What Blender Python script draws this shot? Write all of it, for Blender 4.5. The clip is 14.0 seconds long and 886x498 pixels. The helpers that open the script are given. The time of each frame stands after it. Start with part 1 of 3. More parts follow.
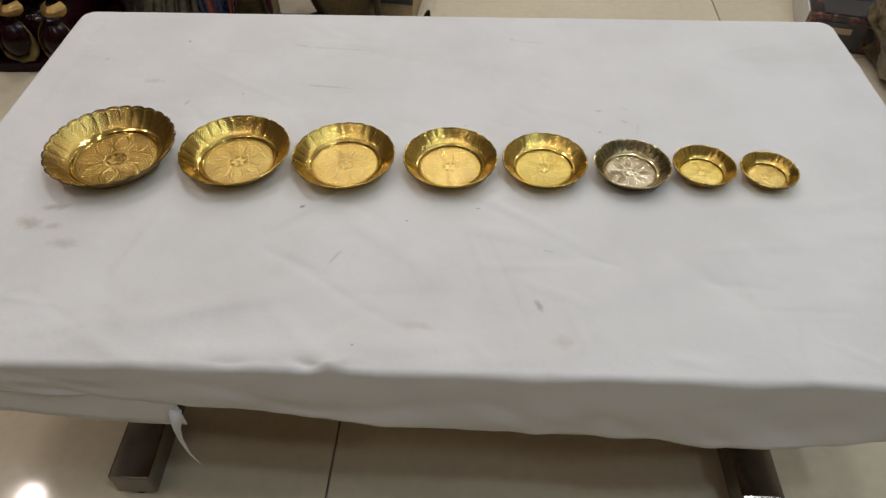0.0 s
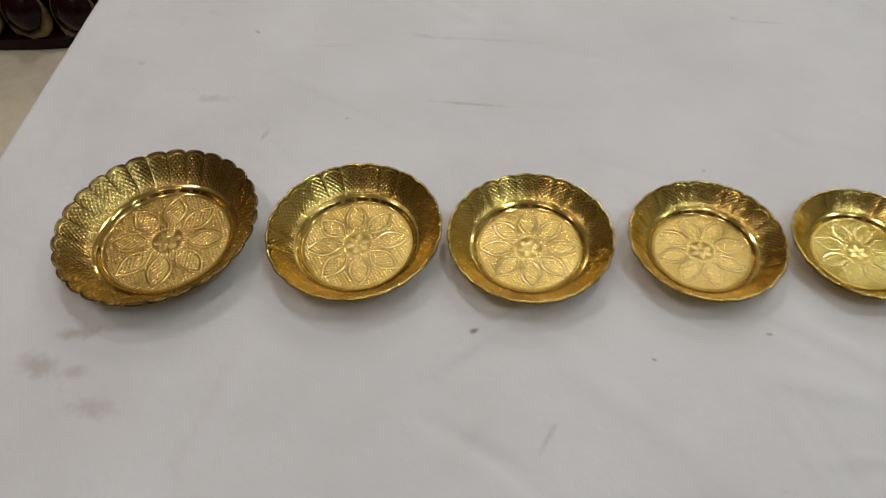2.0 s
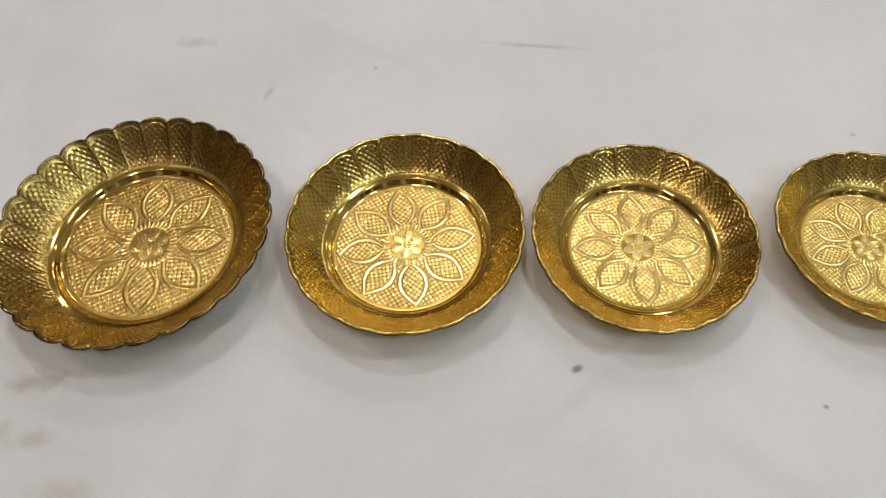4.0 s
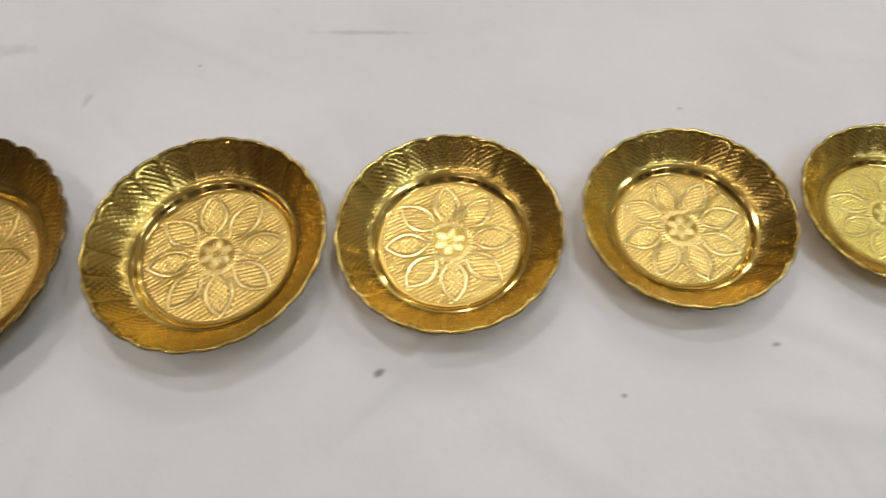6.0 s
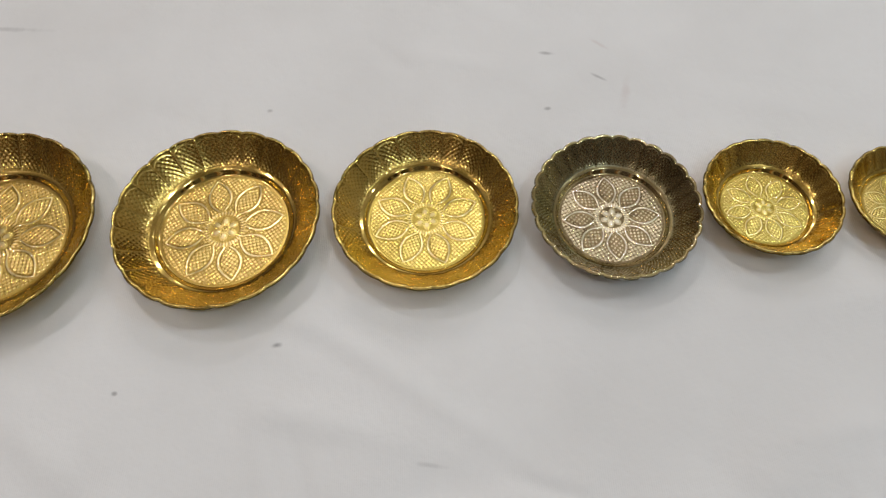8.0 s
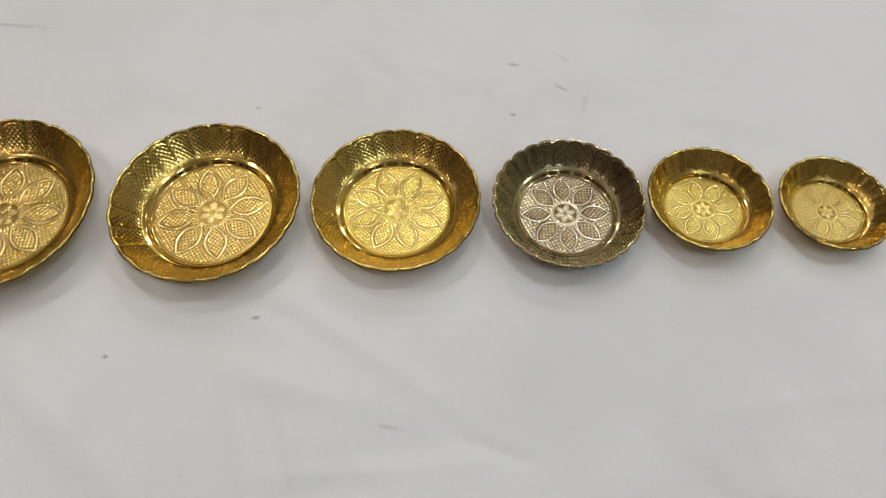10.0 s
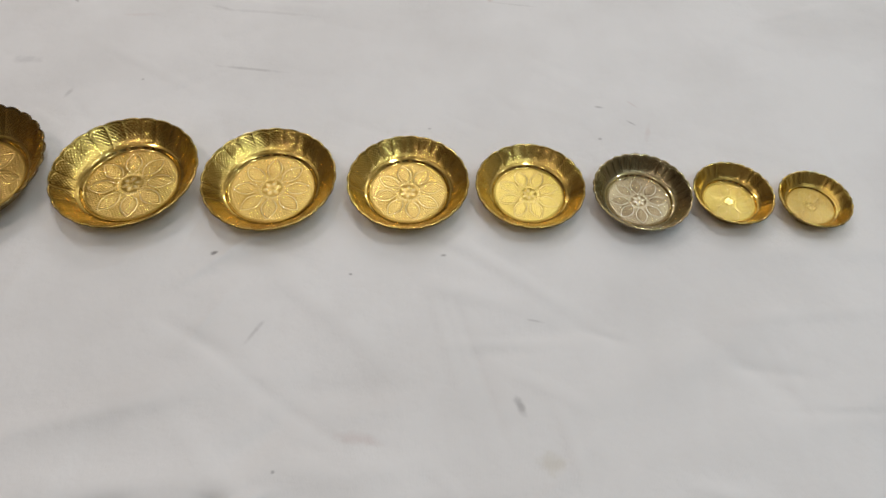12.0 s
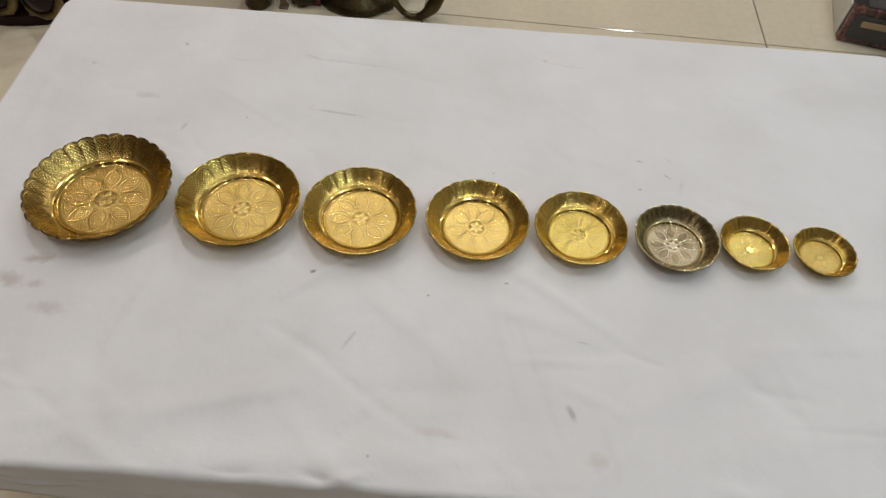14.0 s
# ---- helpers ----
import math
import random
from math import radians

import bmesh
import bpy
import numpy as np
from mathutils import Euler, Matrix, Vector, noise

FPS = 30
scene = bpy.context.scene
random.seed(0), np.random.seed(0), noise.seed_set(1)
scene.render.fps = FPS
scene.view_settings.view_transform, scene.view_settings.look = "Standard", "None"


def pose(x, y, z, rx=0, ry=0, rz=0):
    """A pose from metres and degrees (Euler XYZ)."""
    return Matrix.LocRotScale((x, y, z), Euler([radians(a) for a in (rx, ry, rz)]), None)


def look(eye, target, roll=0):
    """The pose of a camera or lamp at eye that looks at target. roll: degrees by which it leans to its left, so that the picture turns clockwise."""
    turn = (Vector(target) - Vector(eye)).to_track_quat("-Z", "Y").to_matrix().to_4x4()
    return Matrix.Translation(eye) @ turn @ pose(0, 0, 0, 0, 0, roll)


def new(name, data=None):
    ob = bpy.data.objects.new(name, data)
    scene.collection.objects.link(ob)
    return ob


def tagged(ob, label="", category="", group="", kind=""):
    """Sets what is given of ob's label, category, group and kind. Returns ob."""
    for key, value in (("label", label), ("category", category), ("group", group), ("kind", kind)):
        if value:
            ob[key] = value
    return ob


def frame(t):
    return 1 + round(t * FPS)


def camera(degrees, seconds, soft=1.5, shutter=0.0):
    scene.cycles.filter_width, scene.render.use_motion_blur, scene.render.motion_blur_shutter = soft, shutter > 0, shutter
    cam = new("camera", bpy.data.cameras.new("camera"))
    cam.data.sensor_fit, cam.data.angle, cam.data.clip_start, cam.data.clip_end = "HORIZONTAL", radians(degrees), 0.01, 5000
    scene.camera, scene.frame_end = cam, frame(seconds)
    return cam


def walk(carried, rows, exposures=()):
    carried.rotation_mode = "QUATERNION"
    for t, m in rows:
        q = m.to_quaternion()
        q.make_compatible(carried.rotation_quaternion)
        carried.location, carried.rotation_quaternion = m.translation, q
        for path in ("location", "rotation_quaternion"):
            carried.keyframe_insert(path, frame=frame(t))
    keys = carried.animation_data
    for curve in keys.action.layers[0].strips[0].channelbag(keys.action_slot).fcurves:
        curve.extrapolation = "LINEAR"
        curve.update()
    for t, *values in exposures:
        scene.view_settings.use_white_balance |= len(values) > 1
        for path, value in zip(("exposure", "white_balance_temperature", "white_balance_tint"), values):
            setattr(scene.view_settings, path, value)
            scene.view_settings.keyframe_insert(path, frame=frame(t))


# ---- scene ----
cam = camera(65.52, 14.0, soft=1.4, shutter=0.4)
PATH = [
    (0, (0.0359, -0.0072, 0.9205), (-0.0425, 1.3518, -0.5448), -0.23),
    (0.5, (0.0278, 0.0255, 0.9069), (-0.0677, 1.3859, -0.5561), -0.17),
    (1, (-0.0207, 0.1197, 0.8834), (-0.1224, 1.4693, -0.5891), -1.42),
    (1.5, (-0.0786, 0.2073, 0.8299), (-0.2277, 1.5063, -0.6835), -3.42),
    (2, (-0.1370, 0.2916, 0.7967), (-0.2871, 1.5138, -0.7793), -3.70),
    (2.5, (-0.1654, 0.3506, 0.7600), (-0.2950, 1.4972, -0.8736), -3.74),
    (5, (-0.2064, 0.4114, 0.7198), (-0.2721, 1.4071, -1.0135), -3.72),
    (5.5, (-0.1640, 0.4197, 0.7249), (-0.2128, 1.3799, -1.0288), -4.30),
    (5.8, (-0.1317, 0.4195, 0.7215), (-0.1912, 1.3847, -1.0291), -5.14),
    (6, (-0.1052, 0.4217, 0.7211), (-0.1660, 1.3839, -1.0312), -5.74),
    (6.5, (-0.0255, 0.4248, 0.7225), (-0.1380, 1.3982, -1.0210), -10.82),
    (7, (0.0294, 0.4273, 0.7212), (-0.0110, 1.4026, -1.0245), -7.65),
    (7.2, (0.0572, 0.4237, 0.7204), (0.0330, 1.3985, -1.0258), -6.72),
    (7.5, (0.0922, 0.4184, 0.7176), (0.0770, 1.3860, -1.0327), -4.41),
    (8, (0.1302, 0.4163, 0.7182), (0.1053, 1.3671, -1.0411), -3.01),
    (10.5, (0.1434, 0.3556, 0.7634), (0.1486, 1.3873, -0.9499), 0.71),
    (11, (0.1100, 0.2899, 0.7990), (0.0774, 1.3998, -0.8644), -0.80),
    (11.5, (0.0695, 0.2321, 0.8371), (0.0444, 1.3732, -0.8053), -0.09),
    (12, (0.0442, 0.2095, 0.8793), (0.0382, 1.3539, -0.7609), 1.98),
    (12.5, (0.0262, 0.1903, 0.9145), (0.0222, 1.3540, -0.7121), 3.20),
    (13, (0.0159, 0.1689, 0.9430), (0.0173, 1.3368, -0.6806), 3.00),
    (13.5, (-0.0008, 0.1586, 0.9607), (-0.0066, 1.3368, -0.6554), 4.10),
    (14, (-0.0128, 0.1509, 0.9667), (-0.0421, 1.3454, -0.6372), 4.07),
]
walk(cam, [(t, look(eye, target, roll)) for t, eye, target, roll in PATH],
     exposures=[(0.0, 0.0), (1.0, 0.0), (1.5, -0.08), (2.0, -0.26), (2.5, -0.14), (3.5, 0.02), (5.0, 0.08), (5.7, 0.08), (7.0, 0.0), (14.0, 0.0)])

# ---- light ----
TOP = 0.40
WARM, NEUTRAL, COOL = (1.0, 0.87, 0.80), (0.985, 0.965, 0.97), (0.76, 0.91, 1.0)
world = bpy.data.worlds.new("world")
scene.world = world
world.use_nodes = True
world.node_tree.nodes["Background"].inputs[0].default_value = (0.9, 0.92, 1.0, 1)
world.node_tree.nodes["Background"].inputs[1].default_value = 0.02
CEILING = 2.80
# ceiling lights: x, y, diameter, watts, colour
GAIN = 0.458
LAMPS = [(-0.45, 1.80, 0.17, 18, NEUTRAL), (0.45, 0.95, 0.17, 14, NEUTRAL), (-1.60, 0.90, 0.17, 15, WARM), (1.75, 1.00, 0.17, 20, COOL),
         (-0.60, -0.10, 0.17, 11, WARM), (0.95, -0.35, 0.17, 18, COOL), (-2.33, 1.44, 0.12, 9, WARM), (1.55, 2.60, 0.17, 15, NEUTRAL),
         (-1.3, -0.80, 0.17, 8, WARM), (1.5, -0.70, 0.17, 10, COOL),
         (-1.10, 3.50, 0.17, 14, WARM), (0.15, 3.30, 0.17, 19, NEUTRAL), (1.25, 3.60, 0.17, 20, NEUTRAL), (-0.45, 4.50, 0.17, 14, WARM), (0.80, 4.60, 0.17, 14, NEUTRAL)]


# ---- small tools ----
def mesh_object(name, verts, faces, mats, parent=None, label="", smooth=True, index=None):
    me = bpy.data.meshes.new(name)
    me.from_pydata([tuple(v) for v in np.asarray(verts).tolist()], [], faces if isinstance(faces, list) else faces.tolist())
    for m in (mats if isinstance(mats, (list, tuple)) else [mats]):
        me.materials.append(m)
    if index is not None:
        me.polygons.foreach_set("material_index", index)
    me.polygons.foreach_set("use_smooth", [smooth] * len(me.polygons))
    me.update()
    ob = new(name, me)
    if parent:
        ob.parent = parent
    if label:
        tagged(ob, label)
    return ob


def part(name, bm, material, parent=None, label="", smooth=False):
    me = bpy.data.meshes.new(name)
    bm.normal_update()
    bm.to_mesh(me)
    bm.free()
    me.materials.append(material)
    me.polygons.foreach_set("use_smooth", [smooth] * len(me.polygons))
    ob = new(name, me)
    if parent:
        ob.parent = parent
    if label:
        tagged(ob, label)
    return ob


def thing(name, label, category, m=None, group="", kind=""):
    ob = tagged(new(name), label, category, group, kind)
    if m is not None:
        ob.matrix_basis = m
    return ob


def box(x0, y0, z0, x1, y1, z1, bevel=0.0, segments=2):
    bm = bmesh.new()
    bmesh.ops.create_cube(bm, size=1)
    bmesh.ops.scale(bm, vec=(x1 - x0, y1 - y0, z1 - z0), verts=bm.verts)
    bmesh.ops.translate(bm, vec=((x0 + x1) / 2, (y0 + y1) / 2, (z0 + z1) / 2), verts=bm.verts)
    if bevel:
        bmesh.ops.bevel(bm, geom=bm.edges[:], offset=bevel, segments=segments, affect="EDGES", profile=0.5)
    return bm


def lathe(profile, n=48, squash=1.0, wobble=0.0, lobes=0):
    """A turned form from (radius, height) pairs."""
    bm = bmesh.new()
    rows = []
    for r, z in profile:
        row = []
        for i in range(n):
            a = 2 * math.pi * i / n
            k = 1 + wobble * abs(math.sin(lobes * a / 2)) if lobes else 1
            row.append(bm.verts.new((r * k * math.cos(a), r * k * squash * math.sin(a), z)))
        rows.append(row)
    for a, b in zip(rows, rows[1:]):
        for i in range(n):
            bm.faces.new((a[i], a[(i + 1) % n], b[(i + 1) % n], b[i]))
    bm.faces.new(list(reversed(rows[0])))
    bm.faces.new(rows[-1])
    return bm


def tube(points, radii, n=10):
    """A swept round bar along points, with a radius at each."""
    bm = bmesh.new()
    rows = []
    pts = [Vector(p) for p in points]
    for i, p in enumerate(pts):
        d = (pts[min(i + 1, len(pts) - 1)] - pts[max(i - 1, 0)]).normalized()
        side = d.orthogonal().normalized()
        if rows:
            side = (last - d * last.dot(d)).normalized()
        last = side
        up = d.cross(side)
        rows.append([bm.verts.new(p + radii[i] * (side * math.cos(2 * math.pi * k / n) + up * math.sin(2 * math.pi * k / n))) for k in range(n)])
    for a, b in zip(rows, rows[1:]):
        for i in range(n):
            bm.faces.new((a[i], a[(i + 1) % n], b[(i + 1) % n], b[i]))
    bm.faces.new(list(reversed(rows[0])))
    bm.faces.new(rows[-1])
    return bm


def lumpy(bm, size, amount, seed=0.0):
    for v in bm.verts:
        v.co += noise.noise_vector(v.co / size + Vector((seed, seed * 0.7, 0))) * amount
    return bm


# ---- materials ----
def node_material(name):
    m = bpy.data.materials.new(name)
    m.use_nodes = True
    return m, m.node_tree.nodes, m.node_tree.links, m.node_tree.nodes["Principled BSDF"]


def surface(name, dark, light, rough=(0.3, 0.5), metal=0.0, scale=20.0, fine=200.0, bump=0.1, depth=0.001, coat=0.0, island=0.0, ramp=(0.35, 0.65)):
    """A procedural surface: two colours mixed by coarse and fine noise, uneven gloss, fine relief."""
    m, n, l, p = node_material(name)
    tc = n.new("ShaderNodeTexCoord")
    coarse = n.new("ShaderNodeTexNoise")
    coarse.inputs["Scale"].default_value, coarse.inputs["Detail"].default_value = scale, 6
    grain = n.new("ShaderNodeTexNoise")
    grain.inputs["Scale"].default_value, grain.inputs["Detail"].default_value = fine, 3
    l.new(tc.outputs["Object"], coarse.inputs["Vector"])
    l.new(tc.outputs["Object"], grain.inputs["Vector"])
    mix = n.new("ShaderNodeMath")
    mix.operation = "MULTIPLY_ADD"
    mix.inputs[1].default_value = 0.35
    l.new(grain.outputs["Fac"], mix.inputs[0])
    half = n.new("ShaderNodeMath")
    half.operation = "MULTIPLY"
    half.inputs[1].default_value = 0.65
    l.new(coarse.outputs["Fac"], half.inputs[0])
    l.new(half.outputs[0], mix.inputs[2])
    rampn = n.new("ShaderNodeValToRGB")
    rampn.color_ramp.elements[0].position, rampn.color_ramp.elements[1].position = ramp
    rampn.color_ramp.elements[0].color, rampn.color_ramp.elements[1].color = (*dark, 1), (*light, 1)
    l.new(mix.outputs[0], rampn.inputs[0])
    l.new(rampn.outputs[0], p.inputs["Base Color"])
    r = n.new("ShaderNodeMapRange")
    r.inputs["From Min"].default_value, r.inputs["From Max"].default_value = 0.3, 0.7
    r.inputs["To Min"].default_value, r.inputs["To Max"].default_value = rough
    l.new(mix.outputs[0], r.inputs["Value"])
    l.new(r.outputs[0], p.inputs["Roughness"])
    b = n.new("ShaderNodeBump")
    b.inputs["Strength"].default_value, b.inputs["Distance"].default_value = bump, depth
    l.new(grain.outputs["Fac"], b.inputs["Height"])
    l.new(b.outputs[0], p.inputs["Normal"])
    p.inputs["Metallic"].default_value = metal
    p.inputs["Coat Weight"].default_value = coat
    return m


BRASS = surface("polished_brass", (0.66, 0.455, 0.105), (0.88, 0.645, 0.20), (0.13, 0.21), 1.0, 30, 900, 0.08, 0.0002)
BRASS_WARM = surface("raised_orange_brass", (0.70, 0.485, 0.14), (0.90, 0.665, 0.245), (0.18, 0.26), 1.0, 30, 900, 0.08, 0.0002)
BRASS_DARK = surface("tarnished_brass", (0.42, 0.285, 0.075), (0.66, 0.475, 0.150), (0.17, 0.27), 1.0, 26, 800, 0.10, 0.0002)
NICKEL = surface("worn_silver_plate", (0.50, 0.43, 0.275), (0.76, 0.68, 0.47), (0.15, 0.23), 1.0, 40, 900, 0.08, 0.0002)
NICKEL_DARK = surface("dark_silver_plate", (0.21, 0.170, 0.085), (0.42, 0.355, 0.205), (0.13, 0.24), 1.0, 40, 900, 0.12, 0.0002)
# relief light and shade put into colour: lighter raised metal, darker recess metal
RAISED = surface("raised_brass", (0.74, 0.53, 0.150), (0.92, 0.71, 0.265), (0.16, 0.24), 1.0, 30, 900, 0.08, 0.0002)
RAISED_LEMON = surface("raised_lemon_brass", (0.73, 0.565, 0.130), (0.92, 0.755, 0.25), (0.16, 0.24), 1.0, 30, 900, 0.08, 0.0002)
HIGHLIT = surface("highlit_petal_line_brass", (0.84, 0.68, 0.30), (0.94, 0.80, 0.42), (0.14, 0.22), 1.0, 30, 900, 0.08, 0.0002)
HIGHLIT_NICKEL = surface("highlit_petal_line_silver", (0.74, 0.70, 0.54), (0.90, 0.86, 0.70), (0.14, 0.22), 1.0, 40, 900, 0.08, 0.0002)
SHADED = surface("shaded_recess_brass", (0.34, 0.225, 0.050), (0.50, 0.350, 0.094), (0.26, 0.36), 1.0, 34, 900, 0.10, 0.0002)
SHADED_LEMON = surface("shaded_lemon_brass", (0.37, 0.265, 0.050), (0.54, 0.405, 0.100), (0.26, 0.36), 1.0, 34, 900, 0.10, 0.0002)
SHADED_SIDE = surface("shaded_side_brass", (0.36, 0.242, 0.052), (0.54, 0.380, 0.102), (0.20, 0.30), 1.0, 26, 900, 0.10, 0.0002)
SHADED_WARM = surface("shaded_orange_brass", (0.33, 0.215, 0.052), (0.49, 0.335, 0.095), (0.28, 0.38), 1.0, 34, 900, 0.10, 0.0002)
TARNISH_SHADED = surface("shaded_brown_tarnish", (0.24, 0.157, 0.046), (0.40, 0.278, 0.088), (0.24, 0.34), 1.0, 26, 800, 0.12, 0.0002)
NICKEL_SHADED = surface("shaded_silver_plate", (0.13, 0.096, 0.048), (0.27, 0.205, 0.110), (0.24, 0.34), 1.0, 40, 900, 0.12, 0.0002)
NICKEL_PIT_SHADED = surface("shaded_silver_pits", (0.12, 0.102, 0.053), (0.27, 0.235, 0.135), (0.24, 0.36), 1.0, 40, 900, 0.15, 0.0002)
RING = surface("polished_step_brass", (0.66, 0.46, 0.11), (0.90, 0.68, 0.22), (0.06, 0.12), 1.0, 30, 900, 0.06, 0.0002)
NICKEL_RING = surface("yellowed_silver_plate", (0.50, 0.415, 0.20), (0.76, 0.65, 0.38), (0.06, 0.13), 1.0, 40, 900, 0.06, 0.0002)
RIM = surface("worn_rim_brass", (0.34, 0.235, 0.06), (0.84, 0.63, 0.20), (0.12, 0.26), 1.0, 190, 900, 0.10, 0.0002, ramp=(0.42, 0.58))
RIM_DARK = surface("browned_rim_brass", (0.13, 0.085, 0.04), (0.46, 0.325, 0.11), (0.18, 0.32), 1.0, 120, 900, 0.10, 0.0002, ramp=(0.44, 0.62))
STEEL = surface("polished_steel", (0.20, 0.182, 0.162), (0.33, 0.305, 0.275), (0.08, 0.18), 1.0, 12, 400, 0.04, 0.0003)
RUBBER = surface("black_rubber", (0.012, 0.012, 0.012), (0.03, 0.03, 0.03), (0.6, 0.8), 0.0, 30, 300)
BOARD = surface("brown_board", (0.16, 0.10, 0.06), (0.26, 0.17, 0.10), (0.5, 0.7), 0.0, 8, 200)
TILE = surface("cream_glazed_tile", (0.62, 0.55, 0.41), (0.72, 0.65, 0.495), (0.045, 0.10), 0.0, 3, 60, 0.03, 0.0005)
GROUT = surface("brown_grout", (0.14, 0.12, 0.095), (0.22, 0.19, 0.155), (0.8, 0.95), 0.0, 30, 300)
PLASTER = surface("cream_wall_paint", (0.50, 0.45, 0.38), (0.60, 0.54, 0.46), (0.6, 0.8), 0.0, 3, 120)
# for the unseen south wall only, kept dark to darken the bowls' reflections
DARK_PANEL = surface("dark_reflection_panelling", (0.035, 0.027, 0.019), (0.085, 0.064, 0.044), (0.35, 0.55), 0.0, 4, 60)
AMBER = surface("amber_reflection_strip", (0.30, 0.135, 0.04), (0.44, 0.21, 0.07), (0.35, 0.55), 0.0, 5, 70)
PANEL = surface("dark_wood_panelling", (0.12, 0.09, 0.062), (0.22, 0.165, 0.115), (0.35, 0.55), 0.0, 4, 60)
WHITE = surface("ceiling_paint", (0.64, 0.63, 0.61), (0.72, 0.71, 0.69), (0.7, 0.9), 0.0, 3, 120)
LACQUER = surface("maroon_lacquer", (0.006, 0.0012, 0.0018), (0.022, 0.003, 0.005), (0.14, 0.24), 0.0, 18, 200, 0.03, 0.001)
LACQUER.node_tree.nodes["Principled BSDF"].inputs["Specular IOR Level"].default_value = 0.22
GILT_DARK = surface("dull_gold_paint", (0.09, 0.066, 0.024), (0.28, 0.21, 0.08), (0.25, 0.45), 0.6, 30, 250, 0.15, 0.001)
GILT = surface("aged_gold_paint", (0.20, 0.12, 0.032), (0.42, 0.27, 0.085), (0.28, 0.5), 0.6, 30, 250, 0.15, 0.001)
BRONZE = surface("dark_bronze", (0.030, 0.022, 0.011), (0.105, 0.078, 0.038), (0.28, 0.46), 0.85, 14, 200, 0.15, 0.001)
BRONZE_GREY = surface("grey_bronze", (0.05, 0.05, 0.04), (0.17, 0.16, 0.13), (0.3, 0.5), 0.7, 14, 120, 0.15, 0.001)
MAROON = surface("maroon_paint", (0.08, 0.022, 0.028), (0.14, 0.045, 0.05), (0.35, 0.55), 0.0, 10, 120)
BLUE = surface("navy_enamel", (0.010, 0.016, 0.06), (0.02, 0.035, 0.13), (0.2, 0.35), 0.0, 14, 150)
RED = surface("red_enamel", (0.16, 0.03, 0.03), (0.30, 0.07, 0.06), (0.25, 0.4), 0.0, 14, 150)
TEAL = surface("teal_enamel", (0.02, 0.09, 0.14), (0.03, 0.16, 0.25), (0.2, 0.35), 0.0, 14, 150)
WOOD = surface("olive_brown_wood", (0.12, 0.085, 0.05), (0.22, 0.16, 0.095), (0.4, 0.6), 0.0, 10, 120)
CARTON = surface("tan_carton", (0.30, 0.20, 0.10), (0.45, 0.31, 0.17), (0.4, 0.6), 0.0, 10, 120)
BLACK = surface("black_card", (0.012, 0.010, 0.010), (0.035, 0.03, 0.03), (0.3, 0.5), 0.0, 14, 120)
PAPER = surface("white_card", (0.60, 0.58, 0.53), (0.75, 0.73, 0.68), (0.5, 0.7), 0.0, 14, 120)
PRINT = surface("mottled_red_print", (0.010, 0.007, 0.007), (0.20, 0.050, 0.042), (0.15, 0.35), 0.0, 26, 160, 0.2, 0.002, ramp=(0.46, 0.60))
WRAP_BROWN = surface("brown_plastic_sheet", (0.045, 0.034, 0.016), (0.20, 0.155, 0.085), (0.05, 0.20), 0.0, 16, 90, 0.25, 0.004, coat=0.6)


def clear_plastic(name):
    m, n, l, p = node_material(name)
    p.inputs["Base Color"].default_value = (0.92, 0.92, 0.90, 1)
    p.inputs["Roughness"].default_value = 0.12
    p.inputs["Alpha"].default_value = 0.035
    t = n.new("ShaderNodeTexNoise")
    t.inputs["Scale"].default_value = 38
    b = n.new("ShaderNodeBump")
    b.inputs["Strength"].default_value, b.inputs["Distance"].default_value = 0.6, 0.006
    l.new(t.outputs["Fac"], b.inputs["Height"])
    l.new(b.outputs[0], p.inputs["Normal"])
    return m


PLASTIC = clear_plastic("clear_plastic_film")


